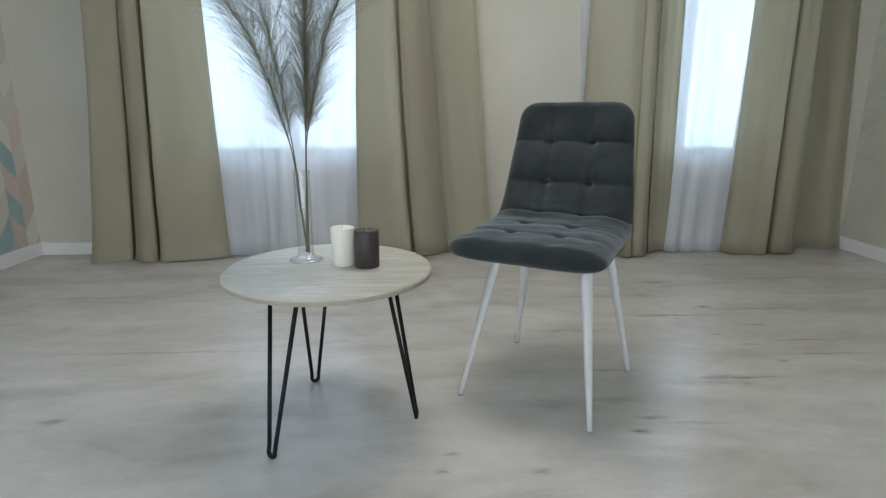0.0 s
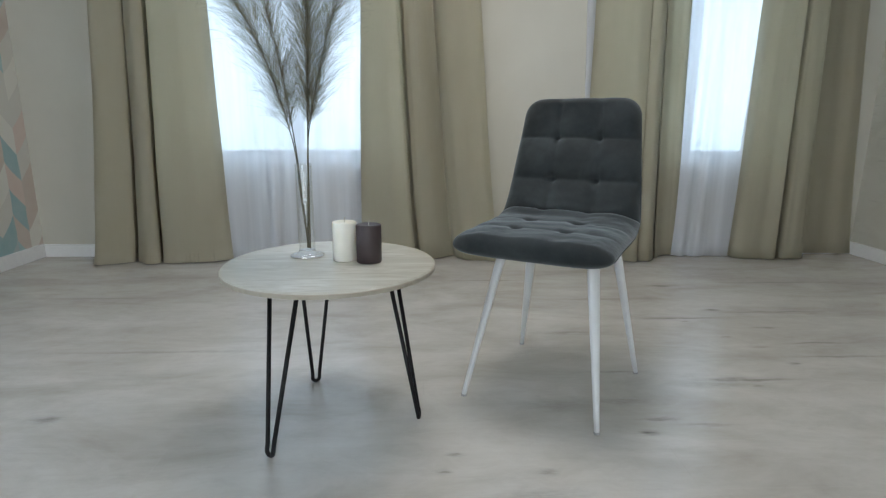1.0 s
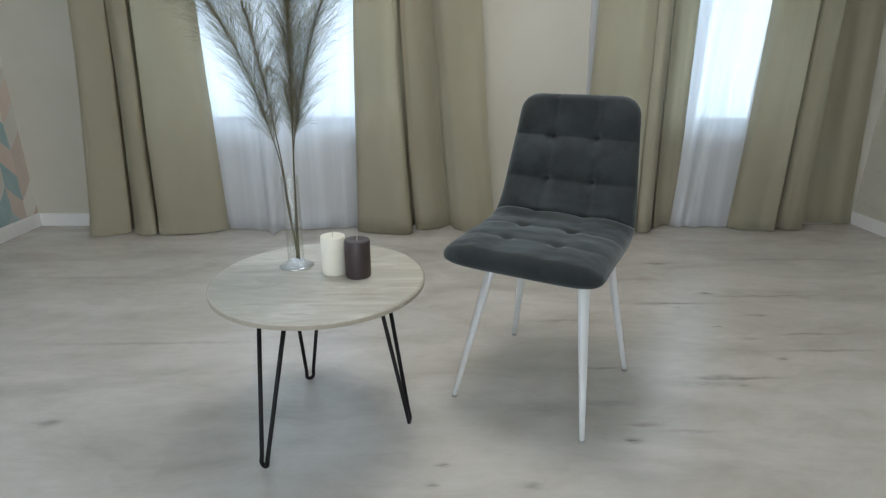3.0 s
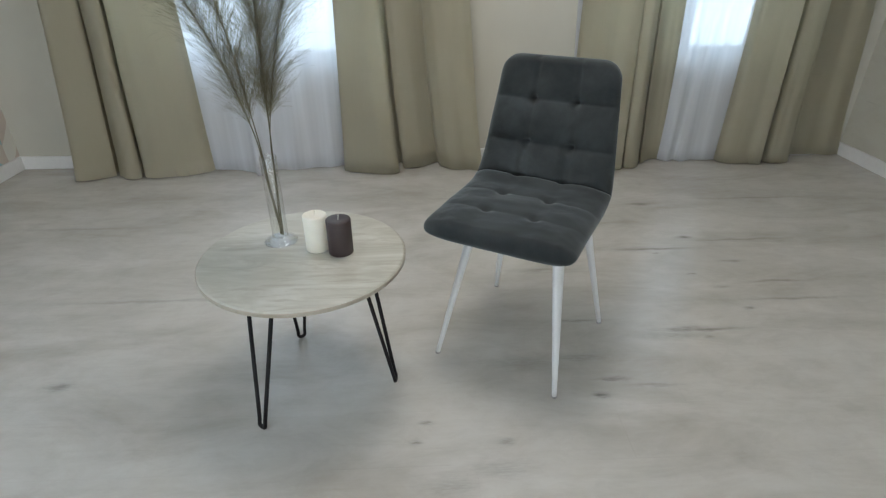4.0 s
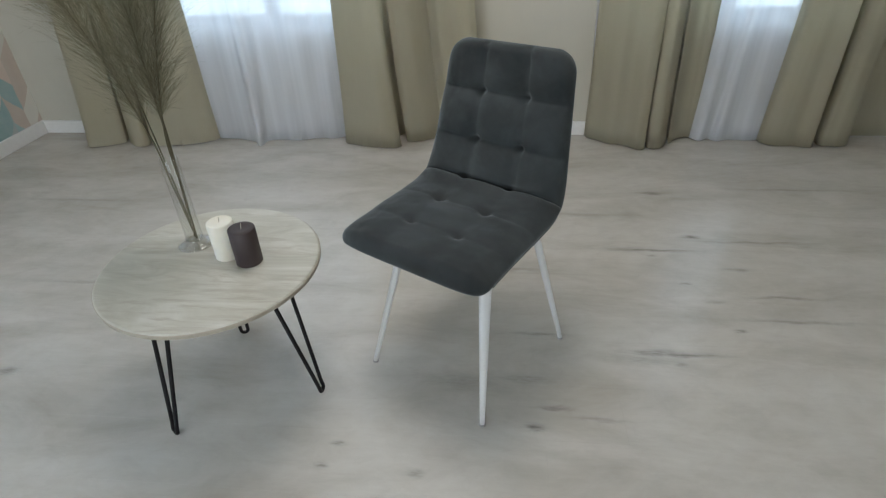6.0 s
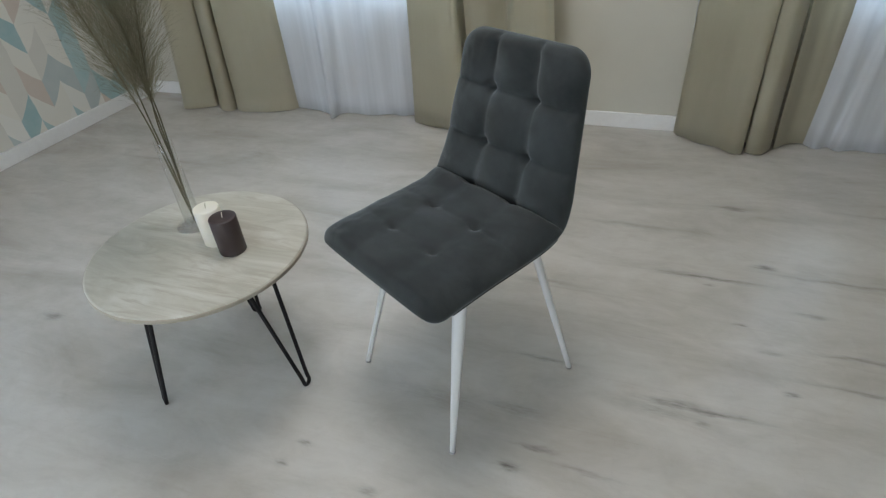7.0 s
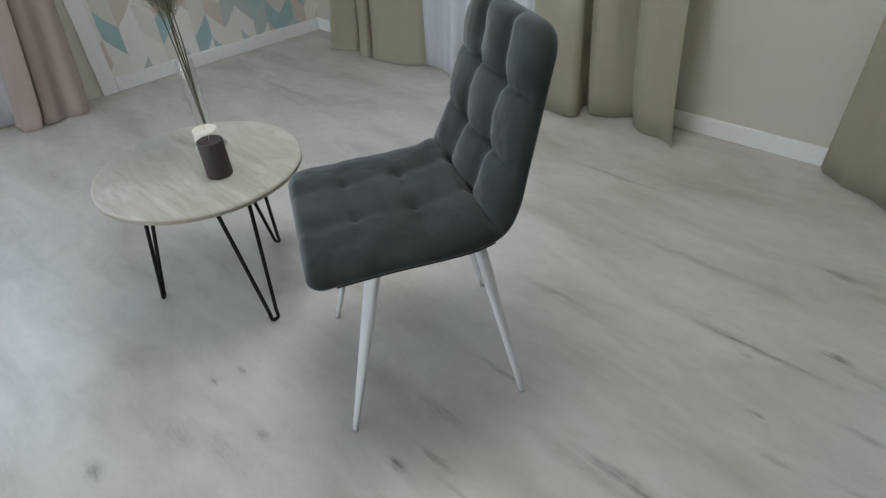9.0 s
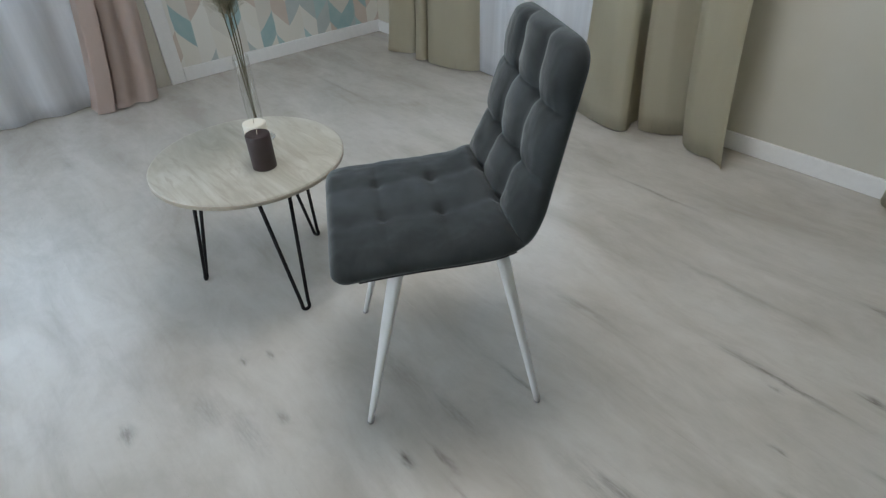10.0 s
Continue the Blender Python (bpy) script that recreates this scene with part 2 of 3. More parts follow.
def glow(name, col, strength):
    m = bpy.data.materials.new(name)
    m.use_nodes = True
    t = m.node_tree
    t.nodes.remove(t.nodes["Principled BSDF"])
    e = t.nodes.new("ShaderNodeEmission")
    e.inputs[0].default_value, e.inputs[1].default_value = (*col, 1), strength
    t.links.new(e.outputs[0], t.nodes["Material Output"].inputs[0])
    return m


def plume_fibre():
    m = Mat("pampas_fibre", 0.8)
    r = m.n("ShaderNodeNewGeometry").outputs["Random Per Island"]
    m.color(m.ramp(r, [(0.0, (0.10, 0.092, 0.052)), (0.5, (0.20, 0.185, 0.12)), (1.0, (0.36, 0.33, 0.25))]))
    tr = m.n("ShaderNodeBsdfTranslucent", Color=(0.27, 0.25, 0.16, 1))
    mix = m.n("ShaderNodeMixShader", Fac=0.45)
    m.t.links.new(m.p.outputs[0], mix.inputs[1])
    m.t.links.new(tr.outputs[0], mix.inputs[2])
    m.t.links.new(mix.outputs[0], m.t.nodes["Material Output"].inputs[0])
    return m.m


def loft_plaster():
    """Greige wall with faint horizontal trowel marks and a few dark scuffs."""
    m = Mat("trowelled_plaster", 0.75)
    v = m.mapped((1, 1.6, 2.6), True)
    n = m.noise(v, 2.2, 5, 0.65, 0.6)
    s = m.noise(m.mapped((1, 3.0, 22.0), True), 2.0, 3, 0.5)
    col = m.ramp(n, [(0.3, (0.48, 0.465, 0.40)), (0.6, (0.55, 0.535, 0.47))])
    col = m.mix(m.math("MULTIPLY", m.ramp(s, [(0.64, grey(0)), (0.74, grey(1))]), 0.22), col, (0.27, 0.25, 0.21))
    m.color(col)
    m.bump(n, 0.3, 0.004)
    return m.m


M_WALL = paint("greige_wall_paint", (0.545, 0.525, 0.46))
M_CEIL = paint("white_ceiling_paint", (0.80, 0.79, 0.77))
M_TRIM = plain("white_trim_paint", (0.78, 0.78, 0.78), 0.4)
M_EAST = loft_plaster()
M_PRINT = chevron_print()
M_FLOOR = laminate()
M_BEIGE = cloth("beige_curtain_cloth", (0.64, 0.60, 0.48), (0.535, 0.497, 0.367), 0.12)
M_PINK = cloth("dusty_pink_curtain_cloth", (0.74, 0.63, 0.58), (0.63, 0.52, 0.46), 0.20)
M_SHEER = sheer_cloth()
M_VELVET = velvet()
M_UNDER = plain("black_underside_felt", (0.025, 0.025, 0.028), 0.9)
M_WHITE = plain("white_lacquer", (0.66, 0.67, 0.68), 0.42, vary=0.04)
M_BLACK = plain("black_powder_coat", (0.008, 0.008, 0.010), 0.5)
M_BLACK.node_tree.nodes["Principled BSDF"].inputs["Specular IOR Level"].default_value = 0.25
M_RUBBER = plain("grey_rubber", (0.35, 0.35, 0.35), 0.8)
M_WOOD = table_wood()
M_EDGE = plain("table_edge_band", (0.36, 0.33, 0.27), 0.5, vary=0.2, scale=60)
M_GLASS = glass("clear_glass")
M_PANE = glass("window_glass")
M_THICK = glass("thick_glass", 2.6)
M_WAXW = plain("ivory_wax", (0.80, 0.77, 0.68), 0.55, vary=0.05)
M_WAXD = plain("dark_brown_wax", (0.048, 0.034, 0.036), 0.5, vary=0.25, scale=25)
M_WICK = plain("cotton_wick", (0.60, 0.57, 0.50), 0.9)
M_STEM = plain("dry_grass_stem", (0.10, 0.09, 0.048), 0.7, vary=0.25)
M_PLUME = plume_fibre()
M_PVC = plain("white_window_frame", (0.80, 0.81, 0.82), 0.35)
M_SKY = glow("overcast_daylight", (0.62, 0.82, 1.0), DAYLIGHT)
M_SUB = plain("floor_underlay", (0.20, 0.18, 0.16), 0.9)
M_FRAMEDARK = plain("dark_picture_frame", (0.02, 0.02, 0.02), 0.4)
for wax in (M_WAXW, M_WAXD):
    p = wax.node_tree.nodes["Principled BSDF"]
    p.inputs["Subsurface Weight"].default_value = 0.15
    p.inputs["Subsurface Radius"].default_value = (0.01, 0.008, 0.005)


# ---- mesh helpers ----
def part(name, bm, material, parent=None, label="", smooth=False):
    """Link a bmesh as one mesh object, under a thing if one is given."""
    me = bpy.data.meshes.new(name)
    bmesh.ops.recalc_face_normals(bm, faces=bm.faces)
    bm.to_mesh(me)
    bm.free()
    me.materials.append(material)
    if smooth:
        for f in me.polygons:
            f.use_smooth = True
    ob = new(name, me)
    if parent:
        ob.parent = parent
    if label:
        ob["label"] = label
    return ob


def box(bm, x0, x1, y0, y1, z0, z1, bevel=0.0):
    r = bmesh.ops.create_cube(bm, size=1.0, matrix=Matrix.LocRotScale(
        ((x0 + x1) / 2, (y0 + y1) / 2, (z0 + z1) / 2), None, (x1 - x0, y1 - y0, z1 - z0)))
    if bevel:
        edges = list({e for v in r["verts"] for e in v.link_edges})
        bmesh.ops.bevel(bm, geom=edges, offset=bevel, segments=2, affect="EDGES", profile=0.5)


def lathe(bm, profile, segs=48, at=(0, 0, 0)):
    """Turn (radius, z) pairs about the upright axis; ends on the axis close."""
    rings = []
    for r, z in profile:
        if r < 1e-6:
            rings.append([bm.verts.new((at[0], at[1], at[2] + z))])
        else:
            rings.append([bm.verts.new((at[0] + r * math.cos(2 * math.pi * i / segs), at[1] + r * math.sin(2 * math.pi * i / segs), at[2] + z)) for i in range(segs)])
    for a, b in zip(rings, rings[1:]):
        for i in range(segs):
            j = (i + 1) % segs
            if len(a) == 1 and len(b) > 1:
                bm.faces.new((a[0], b[j], b[i]))
            elif len(b) == 1 and len(a) > 1:
                bm.faces.new((a[i], a[j], b[0]))
            elif len(a) > 1:
                bm.faces.new((a[i], a[j], b[j], b[i]))


def tube(bm, pts, radii, segs=10, cap=True):
    """A round rod along pts; radii is one number or one a point."""
    pts = [Vector(p) for p in pts]
    if not hasattr(radii, "__len__"):
        radii = [radii] * len(pts)
    rings, side = [], None
    for i, p in enumerate(pts):
        d = (pts[min(i + 1, len(pts) - 1)] - pts[max(i - 1, 0)]).normalized()
        if side is None:
            side = d.orthogonal().normalized()
        side = (side - d * side.dot(d)).normalized()
        up = d.cross(side)
        rings.append([bm.verts.new(p + radii[i] * (math.cos(2 * math.pi * k / segs) * side + math.sin(2 * math.pi * k / segs) * up)) for k in range(segs)])
    for a, b in zip(rings, rings[1:]):
        for k in range(segs):
            bm.faces.new((a[k], a[(k + 1) % segs], b[(k + 1) % segs], b[k]))
    if cap:
        bm.faces.new(rings[0][::-1])
        bm.faces.new(rings[-1])


def spline(points, n):
    """n points on a smooth curve through the given ones."""
    P = [np.array(p, float) for p in points]
    P = [2 * P[0] - P[1]] + P + [2 * P[-1] - P[-2]]
    out = []
    for k in range(n):
        u = k / (n - 1) * (len(points) - 1)
        i = min(int(u), len(points) - 2)
        f = u - i
        a, b, c, d = P[i:i + 4]
        out.append(0.5 * (2 * b + (c - a) * f + (2 * a - 5 * b + 4 * c - d) * f * f + (3 * b - a - 3 * c + d) * f ** 3))
    return out


# ---- the room ----
X0, X1, Y0, Y1, TOP = ROOM
T = 0.25


def wall_box(name, material, pieces):
    bm = bmesh.new()
    for p in pieces:
        box(bm, *p)
    return tagged(part(name, bm, material), kind="structure")


SILL, HEAD = 0.59, 2.38
W1, W2, W3, W4 = (-1.36, -0.10), (1.16, 2.30), (-0.55, 1.30), (-1.60, 0.90)
tagged(wall_box("wall_north", M_WALL, [
    (X0 - T, W1[0], Y1, Y1 + T, 0, TOP), (W1[0], W1[1], Y1, Y1 + T, 0, SILL), (W1[0], W1[1], Y1, Y1 + T, HEAD, TOP),
    (W1[1], W2[0], Y1, Y1 + T, 0, TOP), (W2[0], W2[1], Y1, Y1 + T, 0, SILL), (W2[0], W2[1], Y1, Y1 + T, HEAD, TOP),
    (W2[1], X1 + T, Y1, Y1 + T, 0, TOP)]), "greige painted wall with two curtained windows", "wall")
tagged(wall_box("wall_west", M_WALL, [
    (X0 - T, X0, Y0 - T, W3[0], 0, TOP), (X0 - T, X0, W3[0], W3[1], 0, SILL), (X0 - T, X0, W3[0], W3[1], HEAD, TOP),
    (X0 - T, X0, W3[1], Y1, 0, TOP)]), "greige painted wall with a curtained window and a wallpapered end", "wall")
tagged(wall_box("wall_east", M_EAST, [(X1, X1 + T, Y0 - T, Y1, 0, TOP)]), "greige trowelled plaster wall with faint marks", "wall")
# the south wall's opening is added to let the front fill light in
tagged(wall_box("wall_south", M_WALL, [
    (X0, W4[0], Y0 - T, Y0, 0, TOP), (W4[0], W4[1], Y0 - T, Y0, 0, 0.16), (W4[0], W4[1], Y0 - T, Y0, 2.24, TOP), (W4[1], X1, Y0 - T, Y0, 0, TOP)]), "greige painted wall with an added window opening", "wall")
tagged(wall_box("ceiling", M_CEIL, [(X0 - T, X1 + T, Y0 - T, Y1 + T, TOP, TOP + 0.2)]), "plain white ceiling", "ceiling")
wallpaper = wall_box("wall_panel", M_PRINT, [(X0, X0 + 0.003, 2.075, Y1, 0.08, TOP)])
tagged(wallpaper, "wallpaper with teal, beige and blush slanted leaf shapes", "wallpaper")


def skirting(name, bm_boxes):
    bm = bmesh.new()
    for b in bm_boxes:
        box(bm, *b, bevel=0.004)
    return tagged(part(name, bm, M_TRIM), "white skirting board along the wall foot", "baseboard", kind="structure")


skirting("baseboard_north", [(X0 + 0.016, X1 - 0.016, Y1 - 0.016, Y1, 0, 0.08)])
skirting("baseboard_west", [(X0, X0 + 0.016, 2.075, Y1, 0, 0.082)])
skirting("baseboard_east", [(X1 - 0.016, X1, Y0, Y1, 0, 0.08)])
bm = bmesh.new()
box(bm, X0, X0 + 0.022, 1.985, 2.072, 0.0, TOP, 0.004)
tagged(part("trim", bm, M_TRIM), "white upright casing beside the wallpaper", "trim", kind="structure")


def window(name, a, b, side, label, SILL=SILL, HEAD=HEAD):
    """A two-sash white window in its opening; side 'n' faces north, 'w' west, 's' south."""
    def put(bm, s0, s1, d0, d1, z0, z1, bevel=0.004):
        if side == "n":
            box(bm, s0, s1, Y1 + d0, Y1 + d1, z0, z1, bevel)
        elif side == "s":
            box(bm, s0, s1, Y0 - d1, Y0 - d0, z0, z1, bevel)
        else:
            box(bm, X0 - d1, X0 - d0, s0, s1, z0, z1, bevel)
    root = tagged(new(name), label, "window", kind="structure")
    f = 0.06
    bm = bmesh.new()
    for q in ((a, a + f, SILL, HEAD), (b - f, b, SILL, HEAD), (a + f, b - f, SILL, SILL + f), (a + f, b - f, HEAD - f, HEAD)):
        put(bm, q[0], q[1], 0.12, 0.19, q[2], q[3])
    mid = (a + b) / 2
    put(bm, mid - 0.035, mid + 0.035, 0.12, 0.19, SILL + f, HEAD - f)
    part("window_frame", bm, M_PVC, root)
    for s0, s1 in ((a + f, mid - 0.035), (mid + 0.035, b - f)):
        bm = bmesh.new()
        put(bm, s0, s1, 0.150, 0.156, SILL + f, HEAD - f, 0)
        part("pane", bm, M_PANE, root).visible_shadow = False
    bm = bmesh.new()
    put(bm, a + 0.002, b - 0.002, -0.008, 0.118, SILL - 0.02, SILL + 0.004)
    part("window_sill", bm, M_PVC, root)
    bm = bmesh.new()
    put(bm, a - 0.5, b + 0.5, 0.80, 0.805, -0.4, HEAD + 0.7, 0)
    tagged(part("backdrop_" + name, bm, M_SKY), "pale overcast sky outside the window", "backdrop", kind="structure")


window("window_1", *W1, "n", "white framed window behind a sheer curtain")
window("window_2", *W2, "n", "narrow white framed window behind a sheer curtain")
window("window_3", *W3, "w", "white framed side window behind a sheer curtain")
# unseen window, added around the south fill light
window("added_window_4", *W4, "s", "wide white framed balcony window", 0.16, 2.24)


# ---- curtains ----
def curtain(name, material, foot, head, label, z0=0.008, thick=0.004, ripple=0.006, n=110, rows=26, seed=1, fine_fold=1.0):
    """A hanging cloth: plan line at the hem and at the ceiling, smoothed and joined by a fall that spreads low down."""
    lo, hi = spline(foot, n), spline(head, n)
    bm = bmesh.new()
    grid = []
    for j in range(rows):
        v = j / (rows - 1)
        e = v ** 0.8
        ring = []
        for i in range(n):
            p = lo[i] * (1 - e) + hi[i] * e
            u = i / n
            w = ripple * 2 * noise.noise((u * 9, v * 1.8, seed * 7.3)) + ripple * 0.6 * fine_fold * noise.noise((u * 26, v * 4, seed))
            sag = 0.006 * noise.noise((i * 0.07, seed * 3.1, 0)) if j == 0 else 0
            ring.append(bm.verts.new((p[0] + w * 0.6, p[1] + w, z0 + max(0, sag) + v * (TOP - 0.004 - z0))))
        grid.append(ring)
    for a, b in zip(grid, grid[1:]):
        for i in range(n - 1):
            bm.faces.new((a[i], a[i + 1], b[i + 1], b[i]))
    bmesh.ops.solidify(bm, geom=bm.faces[:], thickness=thick)
    return tagged(part(name, bm, material, smooth=True), label, "curtain")


def pocket(x, gap, wide, front, deep):
    """A pinched fold: a narrow mouth at the front, a wider dark pocket behind it."""
    return [(x - gap / 2, front), (x - wide / 2, (front + deep) / 2), (x - wide / 3, deep), (x + wide / 3, deep), (x + wide / 2, (front + deep) / 2), (x + gap / 2, front + 0.012)]


foot = [(-1.90, 3.42), (-1.85, 3.32), (-1.75, 3.335)] + pocket(-1.655, 0.022, 0.05, 3.39, 3.52) + [(-1.56, 3.335)] + pocket(-1.490, 0.014, 0.06, 3.350, 3.53) \
    + [(-1.37, 3.352), (-1.24, 3.375), (-1.13, 3.43), (-1.095, 3.50)]
head = [(-1.66, 3.46), (-1.63, 3.39), (-1.59, 3.385)] + pocket(-1.525, 0.010, 0.04, 3.40, 3.50) + [(-1.478, 3.375)] + pocket(-1.435, 0.010, 0.04, 3.385, 3.51) \
    + [(-1.36, 3.38), (-1.29, 3.385), (-1.21, 3.42), (-1.18, 3.47)]
curtain("curtain", M_BEIGE, foot, head, "heavy beige floor-length curtain with deep dark folds", seed=1, n=230, ripple=0.010)
foot = [(-0.30, 3.49), (-0.312, 3.42), (-0.22, 3.375), (-0.10, 3.335), (-0.025, 3.337), (0.008, 3.365), (0.000, 3.42), (-0.020, 3.48), (0.000, 3.528),
        (0.032, 3.530), (0.036, 3.480), (0.033, 3.440), (0.060, 3.425), (0.12, 3.435), (0.165, 3.455), (0.215, 3.500), (0.250, 3.525), (0.268, 3.46), (0.305, 3.415), (0.36, 3.385), (0.42, 3.375), (0.475, 3.350), (0.508, 3.325)]
head = [(-0.27, 3.49), (-0.282, 3.44), (-0.24, 3.40), (-0.19, 3.38), (-0.160, 3.38), (-0.138, 3.40), (-0.142, 3.44), (-0.155, 3.48), (-0.145, 3.525),
        (-0.122, 3.528), (-0.119, 3.480), (-0.121, 3.445), (-0.100, 3.430), (-0.065, 3.435), (-0.035, 3.450), (0.00, 3.48), (0.025, 3.50), (0.040, 3.46), (0.08, 3.43), (0.13, 3.415), (0.19, 3.42), (0.25, 3.41), (0.29, 3.40)]
curtain("curtain", M_BEIGE, foot, head, "wide beige floor-length curtain, its middle fold in olive shade", seed=2, n=230, ripple=0.010)
foot = [(1.045, 3.53), (1.06, 3.50), (1.11, 3.46), (1.17, 3.41), (1.23, 3.39), (1.29, 3.34)] + pocket(1.353, 0.012, 0.03, 3.350, 3.46) + [(1.415, 3.345)] + pocket(1.480, 0.020, 0.03, 3.42, 3.515) \
    + [(1.55, 3.49), (1.60, 3.50), (1.63, 3.505), (1.655, 3.52)]
head = [(1.04, 3.47), (1.05, 3.44), (1.10, 3.41), (1.15, 3.415), (1.20, 3.39), (1.24, 3.385)] + pocket(1.315, 0.008, 0.03, 3.395, 3.48) + [(1.355, 3.385)] + pocket(1.400, 0.012, 0.03, 3.42, 3.50) \
    + [(1.46, 3.46), (1.51, 3.475), (1.55, 3.47), (1.58, 3.51)]
curtain("curtain", M_BEIGE, foot, head, "beige floor-length curtain standing clear of the wall", seed=3, n=230, ripple=0.009)
foot = [(1.97, 3.52), (1.975, 3.43), (2.03, 3.395), (2.09, 3.39), (2.15, 3.385), (2.213, 3.375), (2.190, 3.45), (2.200, 3.525), (2.255, 3.54), (2.262, 3.47), (2.258, 3.415), (2.295, 3.395),
        (2.35, 3.39), (2.405, 3.41), (2.435, 3.46), (2.46, 3.52), (2.50, 3.538), (2.58, 3.53), (2.66, 3.54), (2.73, 3.525), (2.81, 3.535)]
head = [(2.04, 3.50), (2.045, 3.41), (2.08, 3.375), (2.12, 3.37), (2.15, 3.37), (2.188, 3.372), (2.168, 3.44), (2.175, 3.525), (2.212, 3.54), (2.220, 3.47), (2.217, 3.41), (2.240, 3.38),
        (2.275, 3.375), (2.315, 3.40), (2.330, 3.45), (2.345, 3.51), (2.37, 3.535), (2.43, 3.525), (2.48, 3.535), (2.54, 3.52), (2.60, 3.535)]
curtain("curtain", M_BEIGE, foot, head, "beige floor-length curtain with a dark wedge fold, in the corner", seed=4, n=230, ripple=0.009)
PINK = [(-2.21, 1.505), (-2.17, 1.515), (-2.13, 1.525), (-2.11, 1.52), (-2.09, 1.585), (-2.10, 1.600), (-2.16, 1.575), (-2.195, 1.60), (-2.195, 1.64), (-2.15, 1.665), (-2.12, 1.622),
        (-2.105, 1.68), (-2.14, 1.73), (-2.10, 1.79), (-2.12, 1.84), (-2.19, 1.86)]
HEAD_PINK = [(x - 0.01, (y - 1.43) * 0.42 + 1.86) for x, y in PINK]
curtain("curtain", M_PINK, PINK, HEAD_PINK, "dusty pink floor-length curtain with a crossed front fold", seed=5, n=200)


def wavy(p, q, folds, amp, out):
    """A gently pleated plan line from p to q."""
    pts, (px, py), (qx, qy) = [], p, q
    for k in range(folds * 2 + 1):
        f = k / (folds * 2)
        a = amp * (1 if k % 2 else -1) * (0.7 + 0.6 * abs(noise.noise((k * 0.9, amp * 50, 2.2))))
        pts.append((px + (qx - px) * f + out[0] * a, py + (qy - py) * f + out[1] * a))
    return pts


curtain("sheer_curtain", M_SHEER, [(-1.30, 3.50), (-1.18, 3.49), (-1.08, 3.46), (-0.95, 3.44), (-0.86, 3.41), (-0.825, 3.36), (-0.805, 3.355), (-0.79, 3.43), (-0.70, 3.45), (-0.62, 3.44), (-0.50, 3.47), (-0.42, 3.46), (-0.34, 3.50), (-0.2, 3.54)],
        wavy((-1.34, 3.52), (-0.12, 3.52), 7, 0.016, (0, 1)), "white sheer voile curtain hanging to the floor", thick=0.0008, ripple=0.008, fine_fold=0.0, seed=6, n=170)
behind = [(1.20, 3.556), (1.42, 3.556)]
curtain("sheer_curtain", M_SHEER, [(1.065, 3.553)] + behind + [(1.58, 3.548), (1.625, 3.49), (1.66, 3.455), (1.71, 3.480), (1.745, 3.45), (1.82, 3.475), (1.90, 3.465), (1.97, 3.475), (2.02, 3.50), (2.12, 3.54)],
        [(0.978, 3.553)] + behind + wavy((1.60, 3.535), (2.25, 3.525), 5, 0.009, (0, 1)), "white sheer voile curtain with narrow pleats", thick=0.0008, ripple=0.003, fine_fold=0.0, seed=7, n=180)
curtain("sheer_curtain", M_SHEER, wavy((-2.25, -0.3), (-2.25, 1.72), 9, 0.022, (1, 0)),
        wavy((-2.26, -0.3), (-2.26, 1.80), 9, 0.018, (1, 0)), "white sheer voile curtain at the side window", thick=0.0008, ripple=0.008, fine_fold=0.0, seed=8)

bm = bmesh.new()
box(bm, X1 - 0.022, X1 - 0.001, 2.55, 3.20, 1.40, 1.85, 0.003)
tagged(part("picture_frame", bm, M_FRAMEDARK), "dark framed picture hung on the plaster wall", "picture")

# unseen housing, added to give the overhead light a body
fixture = tagged(new("assumed_ceiling_light"), "unseen round white housing, added to carry the overhead light", "lamp")
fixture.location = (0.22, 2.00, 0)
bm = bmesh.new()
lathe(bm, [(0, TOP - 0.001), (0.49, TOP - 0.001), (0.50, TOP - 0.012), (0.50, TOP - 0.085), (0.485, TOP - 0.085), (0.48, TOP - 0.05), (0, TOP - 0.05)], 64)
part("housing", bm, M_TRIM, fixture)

# ---- round side table ----
TX, TY, TZ, TR = -0.191, 1.600, 0.450, 0.2790
table = tagged(new("side_table"), "round pale wooden side table on black hairpin legs", "table")
table.location = (TX, TY, 0)
bm = bmesh.new()
lathe(bm, [(0, TZ - 0.017), (TR - 0.004, TZ - 0.017), (TR - 0.002, TZ - 0.015), (TR - 0.0005, TZ - 0.004), (TR - 0.003, TZ - 0.0008), (TR - 0.006, TZ), (0, TZ)], 96)
top = part("tabletop", bm, M_WOOD, table)
bm = bmesh.new()
lathe(bm, [(TR - 0.0015, TZ - 0.0155), (TR + 0.0006, TZ - 0.0150), (TR + 0.0012, TZ - 0.0050), (TR - 0.0008, TZ - 0.0038)], 96)
part("edge_band", bm, M_EDGE, top, "darker edge band")
